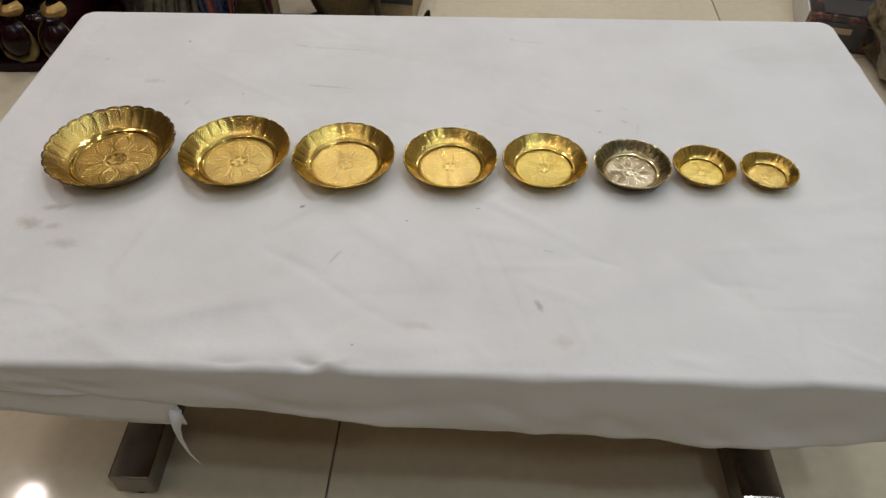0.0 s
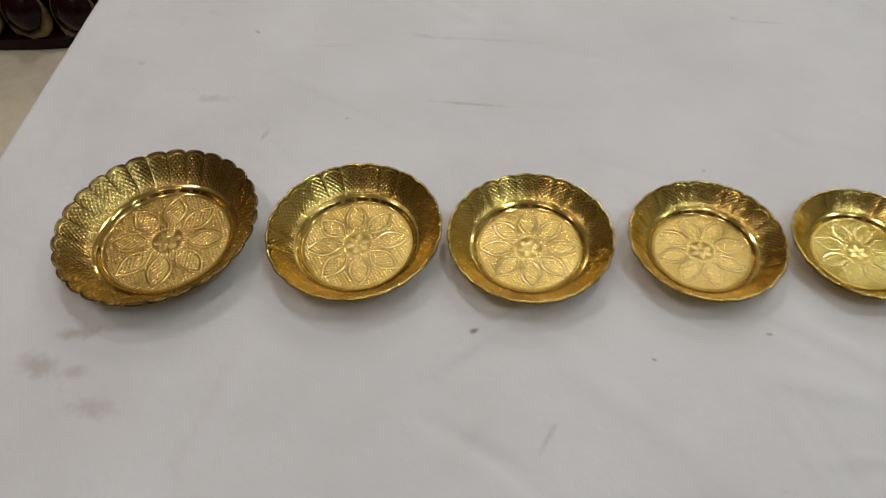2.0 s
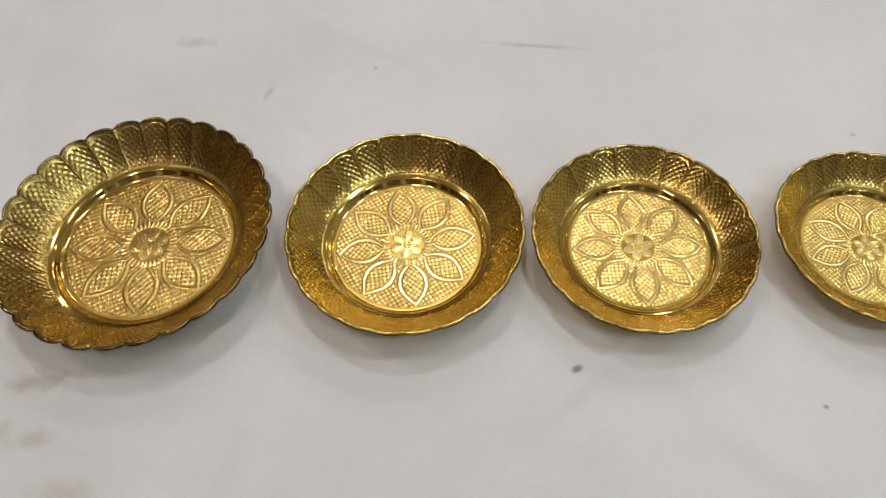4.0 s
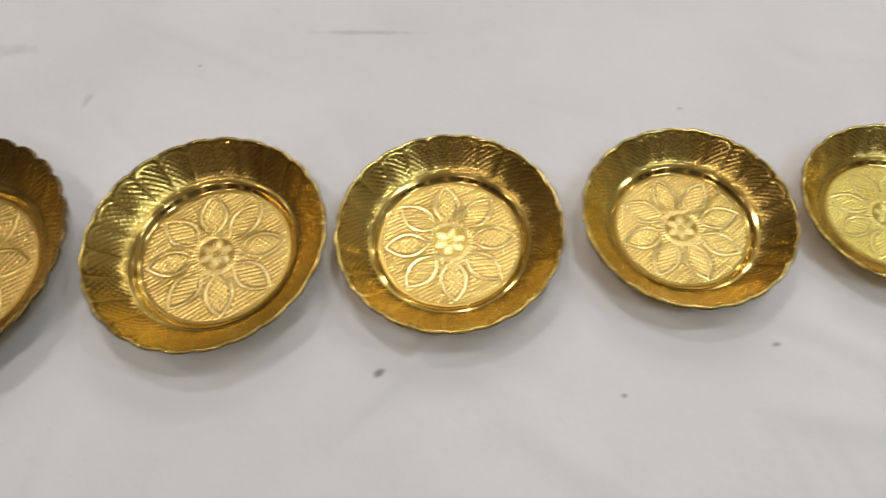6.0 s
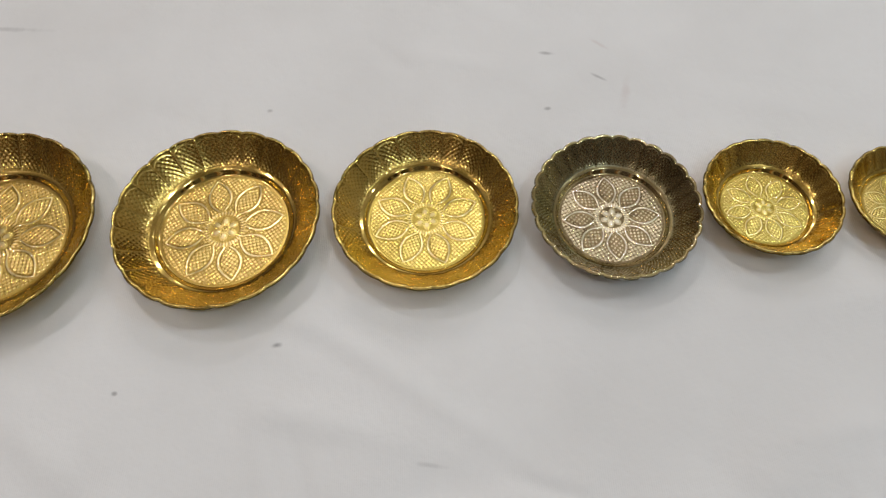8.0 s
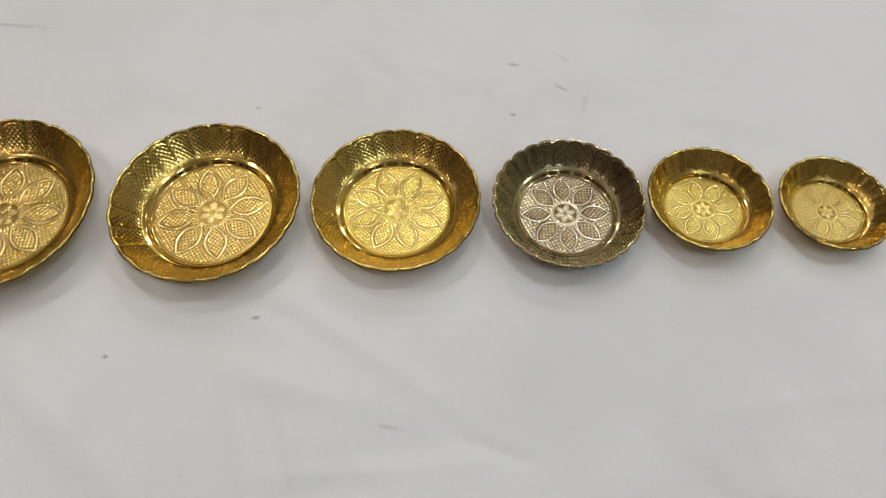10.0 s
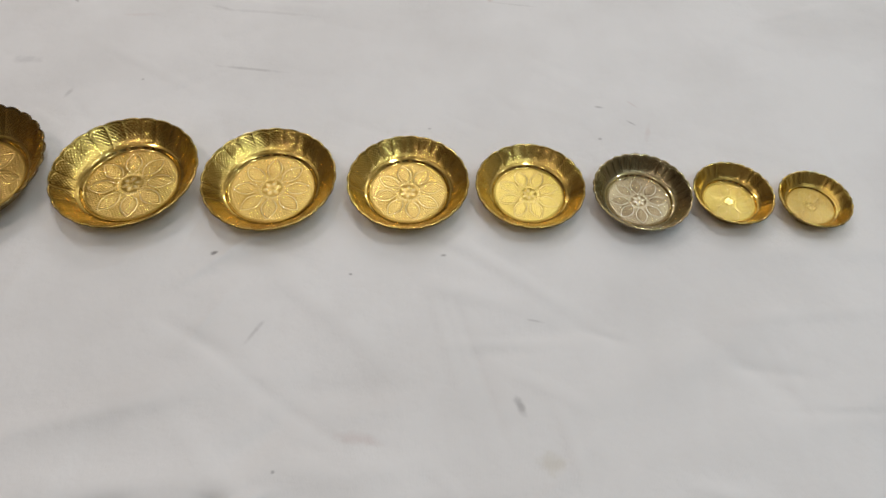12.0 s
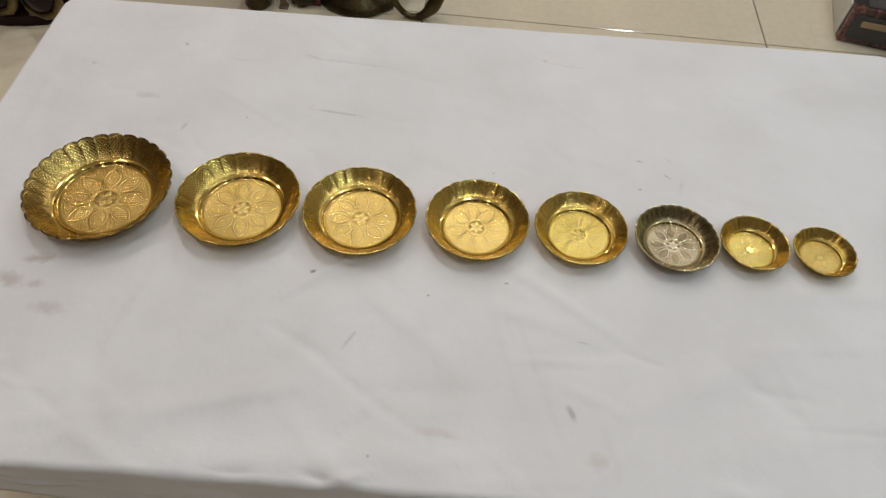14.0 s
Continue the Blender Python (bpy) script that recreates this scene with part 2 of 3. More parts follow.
# stains on the cloth: x, y, half length, half width, turn in degrees, strength, colour
GREY, BROWN, OCHRE, PINK = (0.16, 0.15, 0.16), (0.33, 0.25, 0.17), (0.50, 0.45, 0.33), (0.50, 0.36, 0.34)
STAINS = [
    (-0.149, 0.531, 0.0036, 0.0022, 35, 0.90, GREY), (0.104, 0.406, 0.0036, 0.0080, 20, 0.50, GREY), (0.125, 0.3645, 0.010, 0.009, 0, 0.36, OCHRE),
    (-0.4365, 0.4905, 0.017, 0.009, -20, 0.48, BROWN), (-0.4185, 0.517, 0.016, 0.006, 8, 0.52, BROWN), (-0.387, 0.4628, 0.018, 0.008, -5, 0.32, BROWN),
    (-0.410, 0.488, 0.010, 0.005, 10, 0.36, BROWN),
    (-0.013, 0.377, 0.017, 0.005, -6, 0.30, PINK), (0.043, 0.537, 0.0030, 0.0016, 10, 0.80, GREY), (-0.033, 0.515, 0.0016, 0.0013, 0, 0.7, GREY),
    (0.084, 0.891, 0.004, 0.003, 0, 0.45, PINK), (0.110, 0.885, 0.030, 0.0014, -6, 0.17, GREY), (-0.377, 0.863, 0.004, 0.0020, -45, 0.50, GREY),
    (-0.163, 0.7605, 0.034, 0.0022, -5, 0.30, GREY), (-0.168, 0.8545, 0.064, 0.0028, -3, 0.15, GREY), (-0.215, 0.860, 0.016, 0.0022, -14, 0.16, GREY), (-0.336, 0.7165, 0.0025, 0.008, -15, 0.28, GREY),
    (-0.268, 0.739, 0.0016, 0.0016, 0, 0.5, GREY), (0.025, 0.685, 0.0022, 0.0016, 0, 0.45, GREY), (0.1892, 0.680, 0.0022, 0.0014, 0, 0.6, GREY),
    (0.1924, 0.7227, 0.005, 0.0016, -8, 0.5, GREY), (0.222, 0.703, 0.006, 0.0012, -35, 0.5, GREY), (0.236, 0.690, 0.003, 0.012, -15, 0.22, PINK),
    (-0.395, 0.762, 0.016, 0.006, 0, 0.22, GREY), (0.225, 0.730, 0.007, 0.0014, -40, 0.25, PINK),
    (-0.478, 0.812, 0.004, 0.003, 0, 0.22, GREY), (-0.102, 0.458, 0.0020, 0.012, -28, 0.28, GREY), (-0.300, 0.842, 0.020, 0.003, 4, 0.15, PINK),
    (0.118, 0.478, 0.007, 0.0012, -8, 0.25, GREY), (-0.068, 0.350, 0.0015, 0.0015, 0, 0.6, GREY),
]


def cloth_material():
    m, n, l, p = node_material("white_cotton_cloth")
    tc = n.new("ShaderNodeTexCoord")
    soil = n.new("ShaderNodeTexNoise")
    soil.inputs["Scale"].default_value, soil.inputs["Detail"].default_value = 9, 5
    l.new(tc.outputs["Object"], soil.inputs["Vector"])
    ramp = n.new("ShaderNodeValToRGB")
    ramp.color_ramp.elements[0].position, ramp.color_ramp.elements[1].position = 0.25, 0.60
    ramp.color_ramp.elements[0].color, ramp.color_ramp.elements[1].color = (0.69, 0.685, 0.685, 1), (0.765, 0.765, 0.770, 1)
    l.new(soil.outputs["Fac"], ramp.inputs[0])
    colour = ramp.outputs[0]
    rag = n.new("ShaderNodeTexNoise")
    rag.inputs["Scale"].default_value, rag.inputs["Detail"].default_value = 130, 4
    l.new(tc.outputs["Object"], rag.inputs["Vector"])
    for x, y, a, b, turn, strength, tint in STAINS:
        mp = n.new("ShaderNodeMapping")
        mp.vector_type = "TEXTURE"
        mp.inputs["Location"].default_value = (x, y, TOP)
        mp.inputs["Rotation"].default_value = (0, 0, radians(turn))
        mp.inputs["Scale"].default_value = (a * 1.3, b * 1.3, 0.05)
        l.new(tc.outputs["Object"], mp.inputs["Vector"])
        ln = n.new("ShaderNodeVectorMath")
        ln.operation = "LENGTH"
        l.new(mp.outputs[0], ln.inputs[0])
        sh = n.new("ShaderNodeMath")
        sh.operation = "MULTIPLY_ADD"
        sh.inputs[1].default_value = 1.1
        l.new(rag.outputs["Fac"], sh.inputs[0])
        l.new(ln.outputs["Value"], sh.inputs[2])
        mr = n.new("ShaderNodeMapRange")
        mr.interpolation_type = "SMOOTHSTEP"
        mr.inputs["From Min"].default_value, mr.inputs["From Max"].default_value = 0.7, 1.55
        mr.inputs["To Min"].default_value, mr.inputs["To Max"].default_value = 0.85 * strength, 0.0
        l.new(sh.outputs[0], mr.inputs["Value"])
        mx = n.new("ShaderNodeMix")
        mx.data_type = "RGBA"
        l.new(mr.outputs[0], mx.inputs["Factor"])
        l.new(colour, mx.inputs["A"])
        mx.inputs["B"].default_value = (*tint, 1)
        colour = mx.outputs["Result"]
    l.new(colour, p.inputs["Base Color"])
    p.inputs["Roughness"].default_value = 0.85
    p.inputs["Sheen Weight"].default_value = 0.15
    weave = n.new("ShaderNodeTexWave")
    weave.inputs["Scale"].default_value, weave.inputs["Distortion"].default_value = 320, 0.6
    l.new(tc.outputs["Object"], weave.inputs["Vector"])
    crease = n.new("ShaderNodeTexNoise")
    crease.inputs["Scale"].default_value, crease.inputs["Detail"].default_value = 24, 6
    l.new(tc.outputs["Object"], crease.inputs["Vector"])
    b1 = n.new("ShaderNodeBump")
    b1.inputs["Strength"].default_value, b1.inputs["Distance"].default_value = 0.10, 0.0006
    l.new(weave.outputs["Fac"], b1.inputs["Height"])
    b2 = n.new("ShaderNodeBump")
    b2.inputs["Strength"].default_value, b2.inputs["Distance"].default_value = 0.45, 0.005
    l.new(crease.outputs["Fac"], b2.inputs["Height"])
    l.new(b1.outputs[0], b2.inputs["Normal"])
    l.new(b2.outputs[0], p.inputs["Normal"])
    return m


CLOTH = cloth_material()


# ---- the room ----
X0, X1, Y0, Y1 = -3.2, 3.2, -1.30, 5.2
# unseen walls; the south one stands near and dark to shape bowl reflections
for wall, b, mat in (("wall_north", (X0, Y1, 0, X1, Y1 + 0.12, CEILING), PANEL), ("wall_south", (X0, Y0 - 0.12, 0, X1, Y0, CEILING), DARK_PANEL),
                     ("wall_west", (X0 - 0.12, Y0 - 0.12, 0, X0, Y1 + 0.12, CEILING), PANEL), ("wall_east", (X1, Y0 - 0.12, 0, X1 + 0.12, Y1 + 0.12, CEILING), PLASTER)):
    tagged(part(wall, box(*b), mat), "plain unseen wall closing the shop", "wall", kind="structure")
# unseen strips, added so the bowl sides mirror pale and amber streaks
for i in range(7):
    px = -2.72 + 0.85 * i
    part("reflection_strip", box(px, Y0, 0, px + 0.11, Y0 + 0.05, CEILING, 0.004), PLASTER, bpy.data.objects["wall_south"], "cream strip added for bowl reflections")
    part("reflection_strip", box(px + 0.13, Y0, 0, px + 0.22, Y0 + 0.04, CEILING, 0.004), AMBER, bpy.data.objects["wall_south"], "amber strip added for bowl reflections")
tagged(part("ceiling", box(X0 - 0.12, Y0 - 0.12, CEILING, X1 + 0.12, Y1 + 0.12, CEILING + 0.1), WHITE), "white painted ceiling", "ceiling", kind="structure")

# ---- ceiling lights ----
for i, (x, y, d, watts, colour) in enumerate(LAMPS):
    fitting = thing("ceiling_light", "round white recessed ceiling light, switched on", "ceiling light", pose(x, y, CEILING), "ceiling lights")
    part("frame", lathe([(d / 2 + 0.025, 0.0), (d / 2 + 0.025, -0.006), (d / 2 + 0.012, -0.012), (d / 2 + 0.002, -0.012), (d / 2, -0.004)], 40), WHITE, fitting, smooth=True)
    lamp = bpy.data.lights.new("ceiling_lamp", "AREA")
    lamp.shape, lamp.size, lamp.energy, lamp.color = "DISK", d, watts * GAIN, colour
    new("ceiling_lamp", lamp).matrix_basis = pose(x, y, CEILING - 0.016)


# ---- the table ----
TABLE_TURN = 1.2
turned = pose(0, 0.64, 0, 0, 0, TABLE_TURN) @ pose(0, -0.64, 0)
table = thing("table", "low table with polished steel frame under a white cloth", "table", turned)
part("tabletop", box(-0.546, 0.330, TOP - 0.030, 0.546, 0.944, TOP - 0.005, 0.004), BOARD, table)
for fx in (-0.407, 0.419):
    foot = part("foot", box(fx - 0.0275, 0.372, 0.012, fx + 0.0275, 0.916, 0.056, 0.0025), STEEL, table, "square steel tube foot")
    for fy in (0.385, 0.900):
        part("levelling_pad", tube([(fx, fy, 0), (fx, fy, 0.006), (fx, fy, 0.013)], [0.009, 0.009, 0.005], 14), RUBBER, foot)
    part("leg", box(fx - 0.0275, 0.617, 0.056, fx + 0.0275, 0.672, TOP - 0.064, 0.0025), STEEL, table)
    part("crossbar", box(fx - 0.020, 0.40, TOP - 0.064, fx + 0.020, 0.89, TOP - 0.031, 0.0025), STEEL, table)

# ---- the tablecloth ----
EDGE = (-0.560, 0.323, 0.565, 0.957)
CREASES = [  # x, y, x, y, half width, height
    (-0.30, 0.36, -0.12, 0.425, 0.016, 0.0042), (-0.26, 0.335, -0.02, 0.352, 0.014, 0.0036), (-0.12, 0.345, -0.06, 0.405, 0.010, -0.0034),
    (-0.05, 0.50, 0.02, 0.40, 0.012, 0.0017), (0.02, 0.51, 0.11, 0.485, 0.010, 0.0025), (0.06, 0.44, 0.16, 0.475, 0.012, -0.0025),
    (0.14, 0.40, 0.34, 0.50, 0.016, 0.0031), (0.20, 0.36, 0.50, 0.46, 0.018, 0.0025), (0.25, 0.54, 0.50, 0.56, 0.012, 0.0020),
    (-0.10, 0.52, -0.02, 0.45, 0.010, 0.0020), (-0.34, 0.45, -0.30, 0.36, 0.014, -0.0020), (-0.45, 0.90, -0.30, 0.93, 0.012, 0.0014),
    (-0.105, 0.322, -0.075, 0.338, 0.005, 0.0050), (-0.125, 0.334, -0.095, 0.326, 0.004, -0.0030), (-0.20, 0.327, -0.165, 0.331, 0.006, -0.0028),
    (-0.22, 0.875, -0.10, 0.866, 0.006, 0.0014), (0.30, 0.86, 0.48, 0.80, 0.014, 0.0014),
]


crease_rng = random.Random(11)
for _ in range(150):
    cx, cy = crease_rng.uniform(-0.54, 0.53), 0.335 + 0.60 * crease_rng.random() ** 1.6
    a, l = crease_rng.gauss(0.35, 0.9), crease_rng.uniform(0.02, 0.085)
    CREASES.append((cx - l * math.cos(a), cy - l * math.sin(a), cx + l * math.cos(a), cy + l * math.sin(a), crease_rng.uniform(0.0035, 0.011),
                    crease_rng.choice((-1, 1, 1)) * crease_rng.uniform(0.0005, 0.0016) * (1.25 if cy < 0.54 else 0.75)))


def cloth_height(x, y):
    z = np.zeros_like(x)
    for xa, ya, xb, yb, w, h in CREASES:
        dx, dy = xb - xa, yb - ya
        s = np.clip(((x - xa) * dx + (y - ya) * dy) / (dx * dx + dy * dy), 0, 1)
        d2 = (x - xa - s * dx) ** 2 + (y - ya - s * dy) ** 2
        z += h * np.exp(-d2 / (w * w)) * np.sin(np.pi * np.clip(0.08 + 0.84 * s, 0, 1))
    return z


def rounded_outline(x0, y0, x1, y1, r, n):
    """Points evenly along a rectangle with round corners, from the middle of the front side."""
    sx, sy, q = x1 - x0 - 2 * r, y1 - y0 - 2 * r, math.pi * r / 2
    total = 2 * sx + 2 * sy + 4 * q
    out = []
    for i in range(n):
        d = total * i / n
        for length, kind in ((sx / 2, 0), (q, 1), (sy, 2), (q, 3), (sx, 4), (q, 5), (sy, 6), (q, 7), (sx / 2, 8)):
            if d <= length + 1e-9:
                break
            d -= length
        a = d / r if kind % 2 else 0
        mx = (x0 + x1) / 2
        out.append({0: (mx + d, y0, 0, -1), 1: (x1 - r + r * math.sin(a), y0 + r - r * math.cos(a), math.sin(a), -math.cos(a)), 2: (x1, y0 + r + d, 1, 0),
                    3: (x1 - r + r * math.cos(a), y1 - r + r * math.sin(a), math.cos(a), math.sin(a)), 4: (x1 - r - d, y1, 0, 1),
                    5: (x0 + r - r * math.sin(a), y1 - r + r * math.cos(a), -math.sin(a), math.cos(a)), 6: (x0, y1 - r - d, -1, 0),
                    7: (x0 + r - r * math.cos(a), y0 + r - r * math.sin(a), -math.cos(a), -math.sin(a)), 8: (x0 + r + d, y0, 0, -1)}[kind])
    return np.array(out)


def hem(x, y):
    """The height of the cloth's lower edge along the sides of the table."""
    front = np.interp(x, [-0.560, -0.413, -0.327, -0.243, -0.147, -0.093, -0.010, 0.075, 0.188, 0.273, 0.350, 0.408, 0.444, 0.565],
                      [0.346, 0.345, 0.341, 0.330, 0.318, 0.308, 0.300, 0.292, 0.283, 0.2785, 0.282, 0.2885, 0.292, 0.300])
    return np.where(y < 0.40, front, 0.31 + 0.012 * np.sin(7 * x + 5 * y))


def build_cloth():
    n, r = 760, 0.007
    o = rounded_outline(*EDGE, 0.022, n)
    cx, cy = 0.0, 0.64
    rows = []
    inner = o[:, :2] - o[:, 2:] * r
    for k in list(np.linspace(0.02, 0.90, 150)) + list(np.linspace(0.91, 1.0, 22)):
        p = np.array([cx, cy]) + k * (inner - np.array([cx, cy]))
        rows.append(np.column_stack([p, TOP + cloth_height(p[:, 0], p[:, 1])]))
    lift = cloth_height(inner[:, 0], inner[:, 1])
    sag = np.array([noise.noise((x * 16, y * 16, 1.0)) for x, y in o[:, :2]]) * 0.002
    for a in np.linspace(0.2, 1.57, 7):
        p = inner + o[:, 2:] * (r * math.sin(a) + sag * (a / 1.57))[:, None]
        rows.append(np.column_stack([p, TOP + lift * (1 - 0.4 * a) - r * (1 - math.cos(a)) + 0 * sag]))
    base = inner + o[:, 2:] * (r + sag)[:, None]
    low = hem(o[:, 0], o[:, 1])
    for k in np.linspace(0.06, 1.0, 20):
        wave = np.array([noise.noise((x * 7 + 2 * k, y * 7 + 3, k * 0.8)) * 0.006 + noise.noise((x * 20 - 3 * k, y * 20 + 9, k * 1.2)) * 0.0036 + noise.noise((x * 46 + 5 * k, y * 46, k * 2.0)) * 0.0012 for x, y in o[:, :2]])
        p = base + o[:, 2:] * (wave * k ** 0.8 - 0.004 * k)[:, None]
        rows.append(np.column_stack([p, (TOP - r) * (1 - k) + low * k]))
    c, s = math.cos(radians(TABLE_TURN)), math.sin(radians(TABLE_TURN))
    verts = np.vstack([*rows, [[cx, cy, TOP + float(cloth_height(np.array([cx]), np.array([cy]))[0])]]])
    verts[:, :2] = np.column_stack([c * verts[:, 0] - s * (verts[:, 1] - 0.64), 0.64 + s * verts[:, 0] + c * (verts[:, 1] - 0.64)])
    i = np.arange(n)
    j = (i + 1) % n
    faces = []
    for k in range(len(rows) - 1):
        faces += np.column_stack([k * n + i, (k + 1) * n + i, (k + 1) * n + j, k * n + j]).tolist()
    c = len(verts) - 1
    faces += [(c, int(a), int(b)) for a, b in zip(i, j)]
    ob = mesh_object("tablecloth", verts, faces, CLOTH)
    tagged(ob, "white cotton tablecloth with stains and soft creases over the table", "tablecloth")
    thick = ob.modifiers.new("thickness", "SOLIDIFY")
    thick.thickness, thick.offset = 0.0012, -1
    return ob


cloth = build_cloth()
# the second layer that hangs below the hem at the front, and its twisted end
nu, nv = 60, 10
vs, fs = [], []
for v in range(nv):
    for u in range(nu):
        x = -0.555 + 0.305 * u / (nu - 1)
        zb = float(np.interp(x, [-0.555, -0.422, -0.387, -0.327, -0.250], [0.308, 0.303, 0.297, 0.295, 0.289]))
        vs.append((x, 0.3280 + 0.002 * math.sin(26 * x) * v / nv, 0.385 * (1 - v / (nv - 1)) + zb * v / (nv - 1)))
for v in range(nv - 1):
    for u in range(nu - 1):
        fs.append((v * nu + u, (v + 1) * nu + u, (v + 1) * nu + u + 1, v * nu + u + 1))
vs = [turned @ Vector(v) for v in vs]
under = mesh_object("folded_layer", vs, fs, CLOTH, cloth, "lower folded layer of the cloth")
under.modifiers.new("thickness", "SOLIDIFY").thickness = 0.001
tail = [turned @ Vector(v) for v in ((-0.2535, 0.3260, 0.318), (-0.2560, 0.3240, 0.303), (-0.2585, 0.323, 0.2875), (-0.2625, 0.323, 0.2633), (-0.2624, 0.323, 0.2316), (-0.2561, 0.323, 0.2092))]
part("twisted_end", lumpy(tube(tail, [0.0060, 0.0050, 0.0034, 0.0020, 0.0010, 0.0005], 12), 0.010, 0.0022), CLOTH, cloth, "thin twisted end of cloth", True)


# ---- the bowls ----
PETAL_FROM, PETAL_TO, PETAL_WIDTH = 0.31, 0.92, 0.178


def petal_depth(q, a):
    """How far inside the nearest of the eight petals a point lies, and its place along and across that petal."""
    e = 2 * math.pi / 8
    f = (a + e / 2) % e - e / 2
    x, y = q * np.cos(f), q * np.sin(f)
    s = np.clip((x - PETAL_FROM) / (PETAL_TO - PETAL_FROM), 0, 1)
    return PETAL_WIDTH * np.sin(np.pi * s ** 0.92) ** 0.82 - np.abs(y), x, y


def floor_relief(q, a, pitch):
    """The embossed flower on a bowl's floor: q runs from 0 at the middle to 1 at the edge, a is the angle."""
    d, x, y = petal_depth(q, a)
    on = (x > PETAL_FROM - 0.01) & (x < PETAL_TO + 0.01)
    line = np.where(on, np.exp(-((d - 0.004) / 0.019) ** 4), 0)
    groove = np.where(on, np.exp(-((np.abs(d - 0.004) - 0.033) / 0.012) ** 2), 0)
    k = math.pi / pitch
    inner = np.sqrt(np.abs(np.sin(k * (x + y)) * np.sin(k * (x - y))))
    # the field between the petals carries the same hatching, laid square over the whole floor
    gx, gy = q * np.cos(a + 0.4), q * np.sin(a + 0.4)
    outer = np.sqrt(np.abs(np.sin(k * (gx + gy)) * np.sin(k * (gx - gy))))
    h = np.where(d > 0, 0.06 + 0.50 * inner, 0.04 + 0.44 * outer) * (1 - line) * (1 - 0.75 * groove) + 0.74 * line
    h = np.where(q > 0.965, 0, h)
    # fluted collar and a rosette of six lobes
    collar = (q > 0.235) & (q <= 0.335)
    h = np.where(collar, 0.24 + (0.26 + 0.24 * np.cos(36 * a)) * np.sin(np.pi * np.clip((q - 0.235) / 0.10, 0, 1)), h)
    e = 2 * math.pi / 6
    f = (a + e / 4) % e - e / 2
    lobe = 1 - ((q * np.cos(f) - 0.130) / 0.095) ** 2 - (q * np.sin(f) / 0.066) ** 2
    h = np.where(q <= 0.235, 0.10 + 0.60 * np.clip(lobe, 0, 1) ** 0.4 - 0.30 * np.exp(-((lobe - 0.55) / 0.12) ** 2), h)
    return np.where(q <= 0.045, 0.5 * np.cos(q / 0.045 * 1.4) - 0.5 * np.exp(-(q / 0.014) ** 2), h)


def wall_relief(s, a, n):
    """The hatched panels on a bowl's side: s runs from 0 at the foot to 1 at the rim."""
    e = 2 * math.pi / n
    f = ((a + e / 2) % e - e / 2) / (e / 2)
    arch = 0.90 - 0.16 * np.abs(f) ** 3
    field = (np.abs(f) < 0.86) & (s > 0.06) & (s < arch)
    u, v = f * 2.25, s * 6.0
    hatch = np.sqrt(np.abs(np.sin(math.pi * (u + v)) * np.sin(math.pi * (u - v))))
    rib = np.exp(-((np.abs(f) - 1) / 0.10) ** 2)
    top = np.exp(-((s - arch) / 0.030) ** 2)
    return np.where(field, 0.55 * hatch, 0.10) + 0.36 * rib * (s < 0.96) + 0.22 * top


def grid_faces(rows, n, first=0):
    i = np.arange(n)
    j = (i + 1) % n
    return np.vstack([np.column_stack([first + k * n + i, first + k * n + j, first + (k + 1) * n + j, first + (k + 1) * n + i]) for k in range(rows - 1)])


